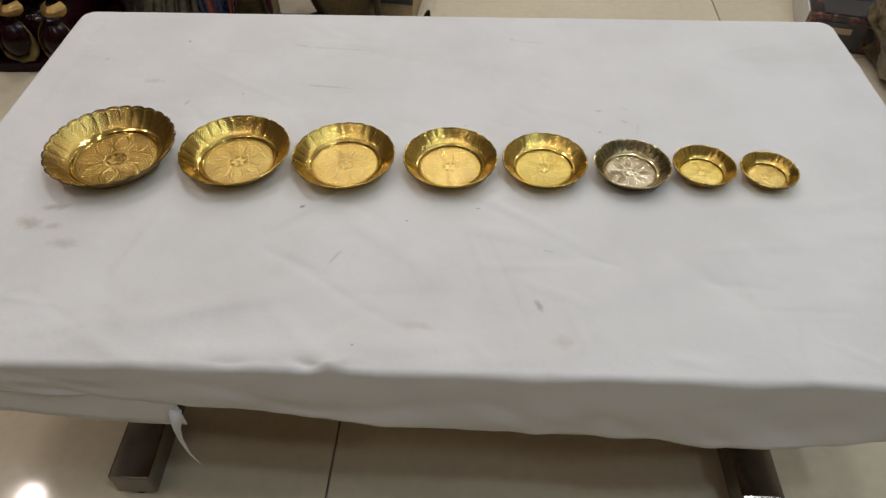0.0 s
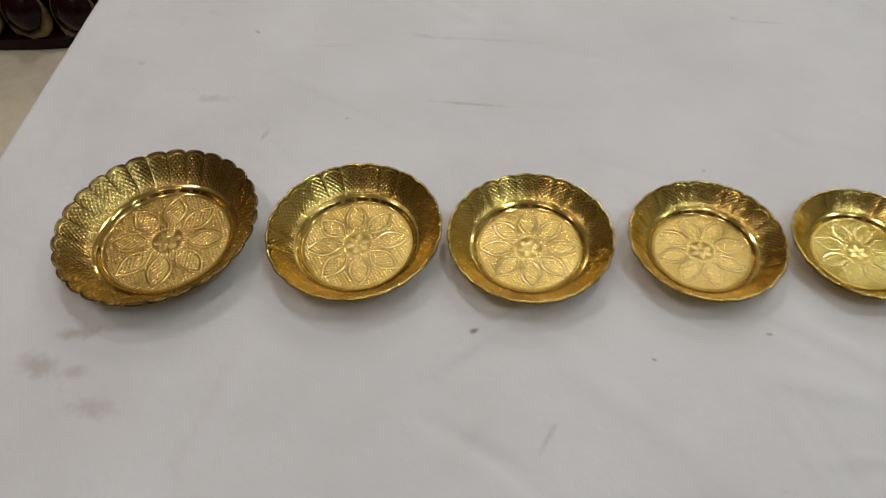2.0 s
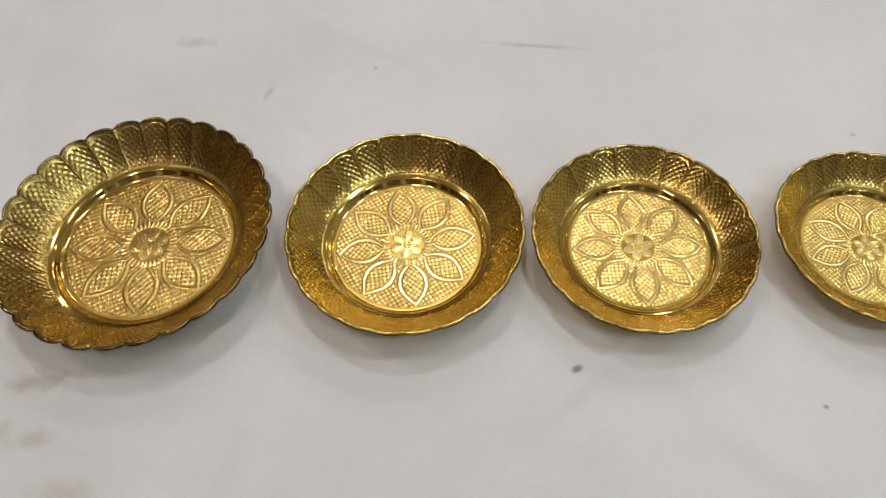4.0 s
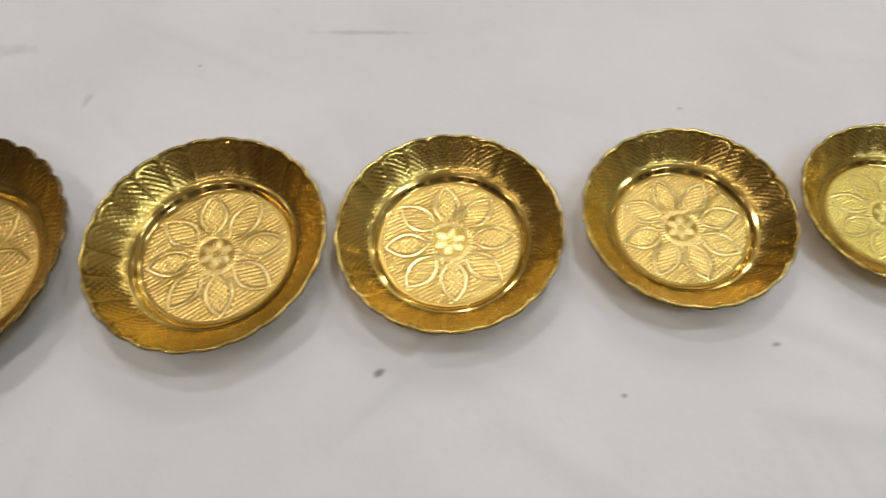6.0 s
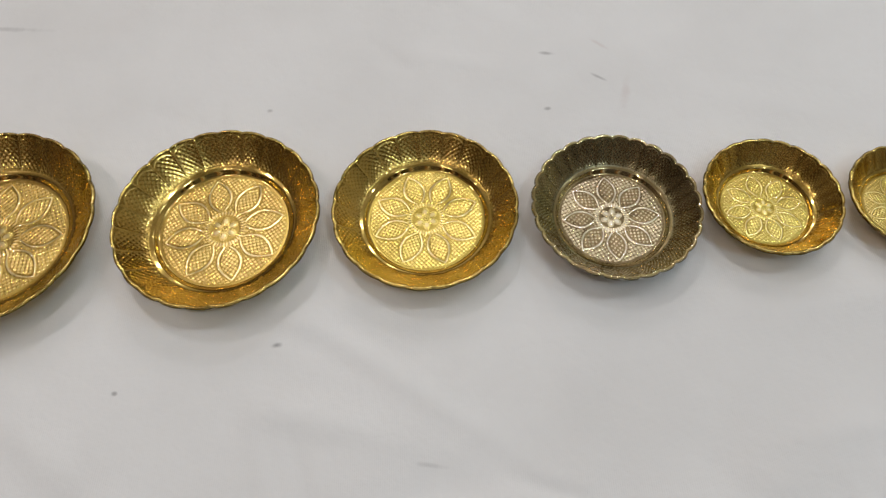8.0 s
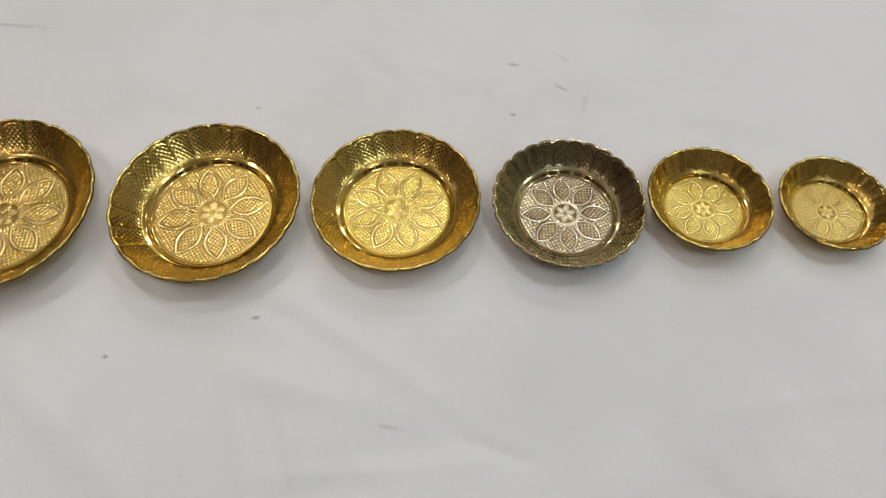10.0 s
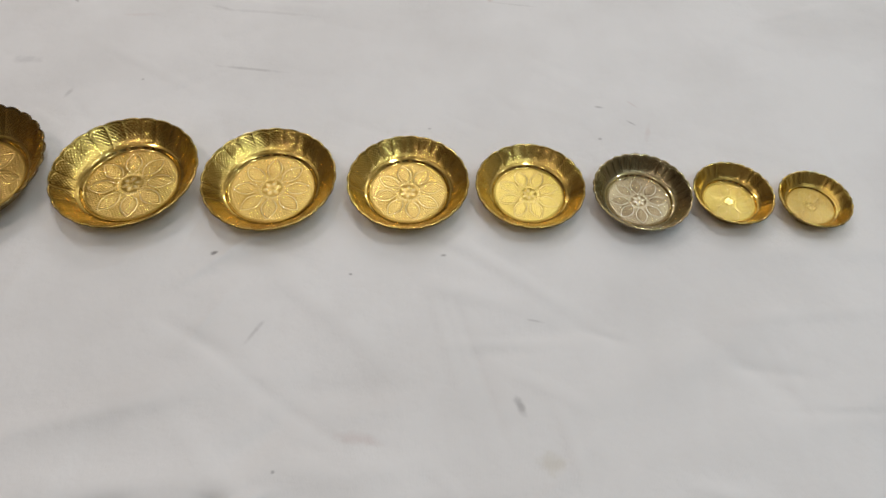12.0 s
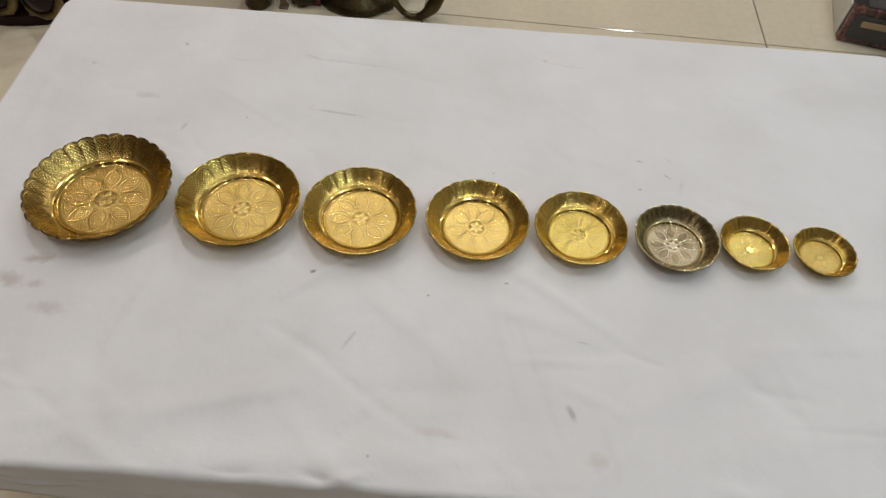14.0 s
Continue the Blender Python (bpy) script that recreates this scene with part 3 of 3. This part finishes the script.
def bowl(x, y, D, h, scallops, depth, around, mats, turn, label, tilt=(0, 0)):
    R = D / 2
    m = pose(x, y, TOP + 0.0012, tilt[0], tilt[1], turn)
    ob = thing("bowl", label, "bowl", m, "row of bowls")
    a = 2 * math.pi * np.arange(around) / around
    (line_m, floor_m, floor_low), ring_m, (wall_m, wall_low), rim_m = mats
    amp = 0.0092 * R
    rf = 0.655 * R
    pitch = 0.078 if R > 0.045 else 0.096
    z0 = 0.0016

    def sweep(rad, hei):
        return np.column_stack([(rad * np.cos(a)), (rad * np.sin(a)), hei])

    # floor
    q = np.concatenate([np.linspace(0.006, 0.30, 34), np.linspace(0.31, 1.0, 104)])
    high = np.array([floor_relief(np.full(around, k), a, pitch) for k in q])
    rows = [sweep(np.full(around, k * rf), z0 + amp * hk) for k, hk in zip(q, high)]
    verts = np.vstack([*rows, [[0, 0, z0]]])
    faces = grid_faces(len(q), around).tolist() + [(len(verts) - 1, int(i), int((i + 1) % around)) for i in range(around)]
    # colour by height: painted shade in the pits, painted highlight on petal lines
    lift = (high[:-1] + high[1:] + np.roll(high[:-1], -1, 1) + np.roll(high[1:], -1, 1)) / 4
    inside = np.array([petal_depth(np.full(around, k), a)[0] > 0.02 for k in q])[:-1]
    # on the silver bowl more of each petal takes the dark recess colour
    proud = (lift > np.where(inside, 0.46, 0.27) if floor_low is NICKEL_SHADED else lift > 0.29).astype(int)
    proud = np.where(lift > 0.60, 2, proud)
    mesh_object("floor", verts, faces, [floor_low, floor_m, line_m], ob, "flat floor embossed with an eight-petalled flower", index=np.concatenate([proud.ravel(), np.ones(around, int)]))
    # plain polished step between floor and side
    zs = 0.16 * h
    prof = [(0.655, z0), (0.664, z0 + 0.05 * zs), (0.676, z0 + 0.24 * zs), (0.690, z0 + 0.62 * zs), (0.702, z0 + 0.86 * zs), (0.713, z0 + 0.98 * zs),
            (0.727, z0 + 1.05 * zs), (0.737, z0 + 1.12 * zs)]
    fine = 200
    b = 2 * math.pi * np.arange(fine) / fine
    rv = np.vstack([np.column_stack([k * R * np.cos(b), k * R * np.sin(b), np.full(fine, z)]) for k, z in prof])
    mesh_object("step_ring", rv, grid_faces(len(prof), fine).tolist(), ring_m, ob, "plain polished step ring")
    # side
    e = 2 * math.pi / scallops
    f = ((a + e / 2) % e - e / 2) / (e / 2)
    bulge = np.sqrt(np.clip(1 - (0.97 * f) ** 2, 0, 1))
    zw = z0 + 1.12 * zs
    rows, outer, raised = [], [], []
    S = np.linspace(0, 1, 70)
    for s in S:
        k = 0.737 + (1.0 - 0.737) * s ** 0.92
        rad = R * (k + (bulge - 0.6) * (0.75 * depth * s ** 3 + 0.014 * min(1, 6 * s)))
        hei = zw + (h - zw) * s ** 1.12 + (bulge - 1) * depth * R * 0.6 * s ** 6
        tall = wall_relief(np.full(around, s), a, scallops)
        raised.append(tall)
        push = amp * 0.68 * tall
        rows.append(sweep(rad - 0.75 * push, hei + 0.6 * push))
        outer.append((rad + 0.0011, hei - 0.0006))
    # hatch pits get the darker metal as painted shade
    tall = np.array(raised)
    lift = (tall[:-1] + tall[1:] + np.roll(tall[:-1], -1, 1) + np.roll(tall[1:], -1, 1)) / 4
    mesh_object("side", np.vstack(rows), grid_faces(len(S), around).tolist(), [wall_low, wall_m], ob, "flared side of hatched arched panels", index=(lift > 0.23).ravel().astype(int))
    # rim: a thin rolled lip that follows the scallops
    rad, hei = outer[-1][0] - 0.0011, outer[-1][1] + 0.0006
    lip = [sweep(rad + 0.0009 * math.cos(t), hei + 0.0007 * math.sin(t)) for t in np.linspace(math.pi, -math.pi * 0.75, 8)]
    mesh_object("rim", np.vstack(lip), grid_faces(8, around).tolist(), rim_m, ob, "thin scalloped rolled rim")
    # outside
    step = 4
    sel = np.arange(0, around, step)
    n2 = len(sel)
    c2, s2 = np.cos(a[sel]), np.sin(a[sel])
    ov = [np.column_stack([r[sel] * c2, r[sel] * s2, z[sel]]) for r, z in outer[::-4]]
    for k, z in ((0.750, zw - 0.0012), (0.728, 0.35 * zs), (0.70, 0.0), (0.66, 0.0003), (0.3, 0.0003), (0.01, 0.0003)):
        ov.append(np.column_stack([k * R * c2, k * R * s2, np.full(n2, z)]))
    mesh_object("underside", np.vstack(ov), grid_faces(len(ov), n2).tolist(), wall_m, ob)
    return ob


# painted highlight, raised and shaded tones of one brass
FLOOR, LEMON, SIDE = (HIGHLIT, RAISED, SHADED), (HIGHLIT, RAISED_LEMON, SHADED_LEMON), (BRASS, SHADED_SIDE)
# x, y, diameter, height, scallops, scallop depth, points round, materials, turn, label
BOWLS = [
    (-0.3817, 0.5970, 0.1428, 0.0245, 28, 0.036, 896, ((RAISED, BRASS_WARM, SHADED_WARM), RING, (BRASS_DARK, TARNISH_SHADED), RIM_DARK), 6, "largest brass bowl with a tarnished, deeply scalloped side"),
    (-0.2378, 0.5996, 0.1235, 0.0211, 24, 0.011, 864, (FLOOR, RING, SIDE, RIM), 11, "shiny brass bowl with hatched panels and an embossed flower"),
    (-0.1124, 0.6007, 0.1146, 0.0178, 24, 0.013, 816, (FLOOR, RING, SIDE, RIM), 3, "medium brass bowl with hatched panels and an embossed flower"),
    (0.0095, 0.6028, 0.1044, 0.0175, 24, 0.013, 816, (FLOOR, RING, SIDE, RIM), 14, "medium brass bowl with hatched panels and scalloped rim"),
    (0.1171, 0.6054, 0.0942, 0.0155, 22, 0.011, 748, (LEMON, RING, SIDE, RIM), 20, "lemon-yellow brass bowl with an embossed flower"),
    (0.2154, 0.6027, 0.0841, 0.0163, 28, 0.034, 672, ((HIGHLIT_NICKEL, NICKEL, NICKEL_SHADED), NICKEL_RING, (NICKEL_DARK, NICKEL_PIT_SHADED), NICKEL_RING), 2, "dark silver-coloured bowl with a scalloped rim"),
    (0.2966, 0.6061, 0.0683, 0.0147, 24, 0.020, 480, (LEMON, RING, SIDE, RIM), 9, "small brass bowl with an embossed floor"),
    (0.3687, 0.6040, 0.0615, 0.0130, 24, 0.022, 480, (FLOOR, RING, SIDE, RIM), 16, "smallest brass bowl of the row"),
]
for args in BOWLS:
    bowl(*args)


# ---- things behind the table ----
def lotus_pedestal():
    ob = thing("lotus_pedestal", "dark maroon lacquered pedestal with gold-edged lotus petals, on the floor", "pedestal", pose(-1.355, 1.660, 0))

    def oval(k, z, n=72):
        out = []
        for i in range(n):
            t = 2 * math.pi * i / n
            c, s = math.cos(t), math.sin(t)
            out.append((math.copysign(abs(c) ** 0.32, c) * 0.47 * k, math.copysign(abs(s) ** 0.32, s) * 0.29 * k, z))
        return out

    def loft(levels):
        bm = bmesh.new()
        rows = [[bm.verts.new(p) for p in oval(k, z)] for k, z in levels]
        for a, b in zip(rows, rows[1:]):
            for i in range(len(a)):
                bm.faces.new((a[i], a[(i + 1) % len(a)], b[(i + 1) % len(a)], b[i]))
        bm.faces.new(list(reversed(rows[0])))
        bm.faces.new(rows[-1])
        return bm

    part("base", loft([(1.0, 0), (1.0, 0.024), (0.985, 0.030), (0.95, 0.032)]), LACQUER, ob, smooth=False)
    part("core", loft([(0.88, 0.03), (0.91, 0.06), (0.86, 0.115), (0.78, 0.125), (0.86, 0.14), (0.92, 0.19), (0.84, 0.26), (0.62, 0.33)]), LACQUER, ob, smooth=True)

    def petal(bmw, bmh):
        bm = bmesh.new()
        n = 14
        grid = []
        for j in range(n):
            v = j / (n - 1)
            w = bmw * math.sin(math.pi * (0.12 + 0.88 * (1 - v)) / 1.12) ** 0.6 if v < 1 else 0.0
            row = []
            for i in range(9):
                u = i / 4 - 1
                row.append(bm.verts.new((w * u, -0.035 * (1 - u * u) * math.sin(math.pi * min(1, 0.25 + 0.75 * v)) - 0.02 * v, -bmh * v)))
            grid.append(row)
        for a, b in zip(grid, grid[1:]):
            for i in range(8):
                bm.faces.new((a[i], b[i], b[i + 1], a[i + 1]))
        return bm

    def petal_edge(bmw, bmh):
        pts = []
        n = 14
        for side in (-1, 1):
            seq = []
            for j in range(n):
                v = j / (n - 1)
                w = bmw * math.sin(math.pi * (0.12 + 0.88 * (1 - v)) / 1.12) ** 0.6 if v < 1 else 0.0
                seq.append((side * w, -0.02 * v - 0.004, -bmh * v))
            pts += seq if side < 0 else seq[::-1]
        radii = [0.0012 + 0.0095 * math.exp(-((i / (len(pts) - 1) - 0.62) / 0.17) ** 2) for i in range(len(pts))]
        return tube(pts, radii, 8)

    for i in range(9):
        px = -0.385 + 0.100 * i
        p = part("petal", petal(0.043, 0.088), LACQUER, ob, "convex maroon petal", True)
        p.matrix_basis = pose(px, -0.262, 0.122)
        part("petal_edge", petal_edge(0.043, 0.088), GILT_DARK, p, "gold-painted petal edge", True)
        up = part("upper_petal", petal(0.031, 0.030), GILT, ob, "gold upper petal", True)
        up.matrix_basis = pose(px + 0.022, -0.262, 0.172)
    return ob


lotus_pedestal()

# grey bronze figure with feathered ribs
figure = thing("bronze_plumed_base", "grey bronze base with curved feather ribs, on the floor", "ornament", pose(-0.780, 1.671, 0))
part("body", lumpy(lathe([(0.10, 0), (0.112, 0.03), (0.110, 0.09), (0.095, 0.16), (0.06, 0.26), (0.02, 0.34)], 40), 0.06, 0.015), BRONZE_GREY, figure, smooth=True)
for i in range(11):
    t = math.pi * (1.02 + 0.96 * i / 10)
    pts = [(0.112 * math.cos(t) * (1 - 0.05 * k) + 0.008 * k, 0.112 * math.sin(t) * (1 - 0.06 * k), 0.02 + 0.035 * k) for k in range(7)]
    part("rib", tube(pts, [0.008, 0.013, 0.014, 0.013, 0.011, 0.008, 0.003], 8), BRONZE_GREY, figure, smooth=True)

# striped enamel vase
vase = thing("striped_vase", "enamel vase with navy blue and red stripes", "vase", pose(-0.643, 1.643, 0))
vase_profile = [(0.040, 0), (0.046, 0.02), (0.050, 0.07), (0.050, 0.13), (0.042, 0.20), (0.028, 0.26), (0.034, 0.30)]
part("body", lathe(vase_profile, 48), BLUE, vase, smooth=True)
for i in range(7):
    t = math.pi * (1.0 + i / 6)
    part("stripe", tube([(r * math.cos(t), r * math.sin(t), z) for r, z in vase_profile], [0.009] * 7, 8), RED if i % 2 else BLUE, vase, smooth=True)

# maroon panel with a wooden edge
board = thing("maroon_panel", "upright maroon painted panel with olive wood edge", "panel", pose(-0.530, 1.602, 0))
part("panel", box(-0.048, -0.012, 0.0305, 0.048, 0.012, 0.34, 0.003), MAROON, board)
part("plinth", box(-0.055, -0.03, 0, 0.155, 0.03, 0.030, 0.003), MAROON, board, "low maroon plinth")
part("plinth_block", box(0.090, -0.058, 0, 0.158, -0.031, 0.030, 0.002), MAROON, board)
part("edge_strip", box(0.0490, -0.014, 0.0305, 0.058, 0.014, 0.34, 0.002), WOOD, board, "olive wood edge strip")

# bronze urn on flared feet
urn = thing("bronze_urn", "dark bronze urn with flared feet and a curved handle", "urn", pose(-0.292, 1.604, 0))
part("body", lumpy(lathe([(0.062, 0.012), (0.066, 0.03), (0.070, 0.05), (0.085, 0.085), (0.102, 0.12), (0.104, 0.16), (0.090, 0.21), (0.070, 0.25), (0.078, 0.27)], 48), 0.05, 0.006), BRONZE, urn, smooth=True)
part("foot_ring", lumpy(lathe([(0.094, 0), (0.098, 0.010), (0.090, 0.022), (0.076, 0.036), (0.066, 0.048)], 40), 0.03, 0.006), BRONZE, urn, "flared foot of the urn", True)
bm = bmesh.new()
bmesh.ops.create_uvsphere(bm, u_segments=24, v_segments=14, radius=0.030)
bmesh.ops.scale(bm, vec=(1.15, 0.9, 0.85), verts=bm.verts)
bmesh.ops.translate(bm, vec=(-0.118, -0.050, 0.024), verts=bm.verts)
part("foot", lumpy(bm, 0.025, 0.007, 1.0), BRONZE, urn, "rounded bronze foot", True)
part("claw", lumpy(tube([(-0.100, -0.046, 0.030), (-0.075, -0.050, 0.052), (-0.050, -0.055, 0.066)], [0.020, 0.024, 0.018], 12), 0.02, 0.005), BRONZE, urn, smooth=True)


def glide(points, steps=6):
    """A smooth curve through the points."""
    pts = [Vector(q) for q in points]
    out = []
    for k in range(len(pts) - 1):
        a, b, c, d = pts[max(k - 1, 0)], pts[k], pts[k + 1], pts[min(k + 2, len(pts) - 1)]
        for t in (i / steps for i in range(steps)):
            out.append(0.5 * (2 * b + (c - a) * t + (2 * a - 5 * b + 4 * c - d) * t * t + (3 * b - a - 3 * c + d) * t ** 3))
    return out + [pts[-1]]


hx = glide([(0.078, -0.068, 0.190), (0.080, -0.070, 0.130), (0.084, -0.072, 0.080), (0.096, -0.075, 0.042), (0.118, -0.078, 0.014), (0.144, -0.079, 0.008), (0.166, -0.079, 0.018), (0.184, -0.078, 0.040), (0.198, -0.074, 0.068), (0.207, -0.071, 0.100)])
hr = np.interp(np.arange(len(hx)) / 6, range(10), [0.007, 0.007, 0.007, 0.007, 0.007, 0.007, 0.011, 0.017, 0.014, 0.003])
part("handle", tube(hx, hr.tolist(), 14), BRONZE, urn, "curved leaf-ended bronze handle", True)
for k, (ex, ez) in enumerate(((0.02, 0.150), (-0.03, 0.158), (0.06, 0.145), (-0.075, 0.150))):
    part("enamel_spot", lumpy(tube([(ex, -0.092 + 0.35 * abs(ex), ez), (ex, -0.110 + 0.35 * abs(ex), ez)], [0.012, 0.008], 10), 0.02, 0.003), (TEAL, GILT, BLUE, TEAL)[k], urn, smooth=True)

# bronze pot and post beside the urn
pot = thing("bronze_pot", "small dark bronze pot on the floor", "pot", pose(-0.516, 1.531, 0))
part("body", lathe([(0.026, 0), (0.030, 0.008), (0.026, 0.02), (0.034, 0.05), (0.040, 0.08), (0.032, 0.12), (0.024, 0.14), (0.030, 0.15)], 36), BRONZE, pot, smooth=True)
post = thing("wooden_post", "thin olive brown wooden post standing on the floor", "post", pose(-0.456, 1.530, 0))
part("shaft", box(-0.0065, -0.0065, 0.006, 0.0065, 0.0065, 0.62, 0.0015), WOOD, post)
part("foot_plate", box(-0.010, -0.010, 0, 0.010, 0.010, 0.0055, 0.001), WOOD, post)

# low dark cabinet that closes the view behind the ornaments
cabinet = thing("dark_cabinet", "low dark wooden cabinet behind the bronze ornaments", "cabinet", pose(-0.575, 1.835, 0))
part("plinth", box(-0.40, 0.03, 0, 0.40, 0.38, 0.05, 0.002), BLACK, cabinet)
part("carcass", box(-0.42, 0.012, 0.0505, 0.42, 0.40, 0.52, 0.003), PANEL, cabinet)
for k in range(2):
    door = part("door", box(-0.415 + 0.418 * k, 0.0, 0.056, -0.003 + 0.418 * k, 0.0115, 0.515, 0.003), PANEL, cabinet)
    part("handle", tube([(-0.03 + 0.06 * k, -0.001, 0.30), (-0.03 + 0.06 * k, -0.016, 0.305), (-0.03 + 0.06 * k, -0.016, 0.375), (-0.03 + 0.06 * k, -0.001, 0.38)], [0.004] * 4, 8), STEEL, door, "small steel handle", True)

# carton and brown parcel wrapped in clear film
carton = thing("wrapped_carton", "tan carton wrapped in shiny clear plastic film", "carton", pose(-0.172, 1.716, 0, 0, 0, -6))
part("carton_body", box(-0.060, -0.07, 0, 0.045, 0.07, 0.10, 0.004), CARTON, carton)
part("band", box(-0.061, -0.072, 0.055, 0.046, -0.0705, 0.085, 0.0004), BLACK, carton, "dark printed band")
bm = box(-0.068, -0.080, 0.0, 0.062, 0.078, 0.112, 0.008)
bmesh.ops.subdivide_edges(bm, edges=bm.edges[:], cuts=5, use_grid_fill=True)
part("film", lumpy(bm, 0.03, 0.006), PLASTIC, carton, "crumpled clear plastic film", True)
bag = thing("plastic_bag", "crumpled empty clear plastic bag on the floor", "bag", pose(-0.094, 1.706, 0.01))
bm = bmesh.new()
bmesh.ops.create_icosphere(bm, subdivisions=4, radius=0.05)
bmesh.ops.scale(bm, vec=(0.55, 0.9, 1.3), verts=bm.verts)
bmesh.ops.translate(bm, vec=(0, 0, 0.065), verts=bm.verts)
part("film", lumpy(bm, 0.022, 0.012, 3.0), PLASTIC, bag, smooth=True)

# packages to the side of the table
pack = thing("printed_package", "dark red printed package under clear plastic film", "package", pose(0.962, 1.678, 0, 0, 0, -13))
part("box_body", box(-0.10, -0.12, 0, 0.15, 0.14, 0.09, 0.004), PRINT, pack)
part("white_side", box(-0.104, -0.10, 0.004, -0.1005, 0.14, 0.086, 0.001), PAPER, pack, "white card side")
part("black_print", box(-0.07, -0.112, 0.0905, 0.055, -0.03, 0.094, 0.001), BLACK, pack, "black printed patch")
part("blue_print", box(0.062, -0.110, 0.0905, 0.095, -0.06, 0.094, 0.001), TEAL, pack, "blue printed patch")
part("front_print", box(-0.09, -0.1245, 0.015, 0.03, -0.1205, 0.075, 0.001), BLACK, pack, "black printed front")
part("front_strip", box(-0.07, -0.1285, 0.050, 0.00, -0.125, 0.064, 0.001), CARTON, pack, "tan printed strip")
part("dark_blue_print", box(0.00, -0.022, 0.0905, 0.08, 0.03, 0.094, 0.001), BLUE, pack, "dark blue printed patch")
part("tan_print", box(-0.09, 0.07, 0.0905, 0.13, 0.12, 0.094, 0.001), CARTON, pack, "tan printed strip")
bm = box(-0.162, -0.135, 0.0, 0.165, 0.150, 0.112, 0.01)
bmesh.ops.subdivide_edges(bm, edges=bm.edges[:], cuts=7, use_grid_fill=True)
part("film", lumpy(bm, 0.05, 0.009, 5.0), PLASTIC, pack, "crumpled clear plastic film", True)
bundle = thing("wrapped_bundle", "brown plastic-wrapped bundle standing on the floor", "bundle", pose(1.142, 1.335, 0, 0, 0, 6))
bm = box(-0.16, -0.34, 0, 0.17, 0.28, 0.20, 0.05, 3)
bmesh.ops.subdivide_edges(bm, edges=bm.edges[:], cuts=11, use_grid_fill=True)
for v in bm.verts:
    if v.co.z > 0.02:
        v.co += noise.noise_vector(v.co / 0.09) * 0.028 + noise.noise_vector(v.co / 0.032) * 0.013 + noise.noise_vector(v.co / 0.014) * 0.005
part("sheet", bm, WRAP_BROWN, bundle, "creased glossy brown plastic sheet", True)

# ---- the floor, tile by tile ----
floor = tagged(part("floor", box(X0 - 0.12, Y0 - 0.12, -0.12, X1 + 0.12, Y1 + 0.12, -0.003), GROUT), "glossy cream tiled shop floor with dark joints", "floor", kind="structure")
SIZE = 0.80
tile_mesh = None
turn = pose(0.668, 1.545, 0, 0, 0, -0.8)
for i in range(-6, 5):
    for j in range(-7, 6):
        m = turn @ pose((i + 0.5) * SIZE, (j + 0.5) * SIZE, 0)
        c = m.translation
        if not (X0 - 0.3 < c.x < X1 + 0.3 and Y0 - 0.3 < c.y < Y1 + 0.3):
            continue
        if tile_mesh is None:
            h = SIZE / 2 - 0.0015
            first = part("tile", box(-h, -h, -0.010, h, h, 0.0, 0.001, 1), TILE, floor)
            tile_mesh, t = first.data, first
        else:
            t = new("tile", tile_mesh)
            t.parent = floor
        t.matrix_basis = m
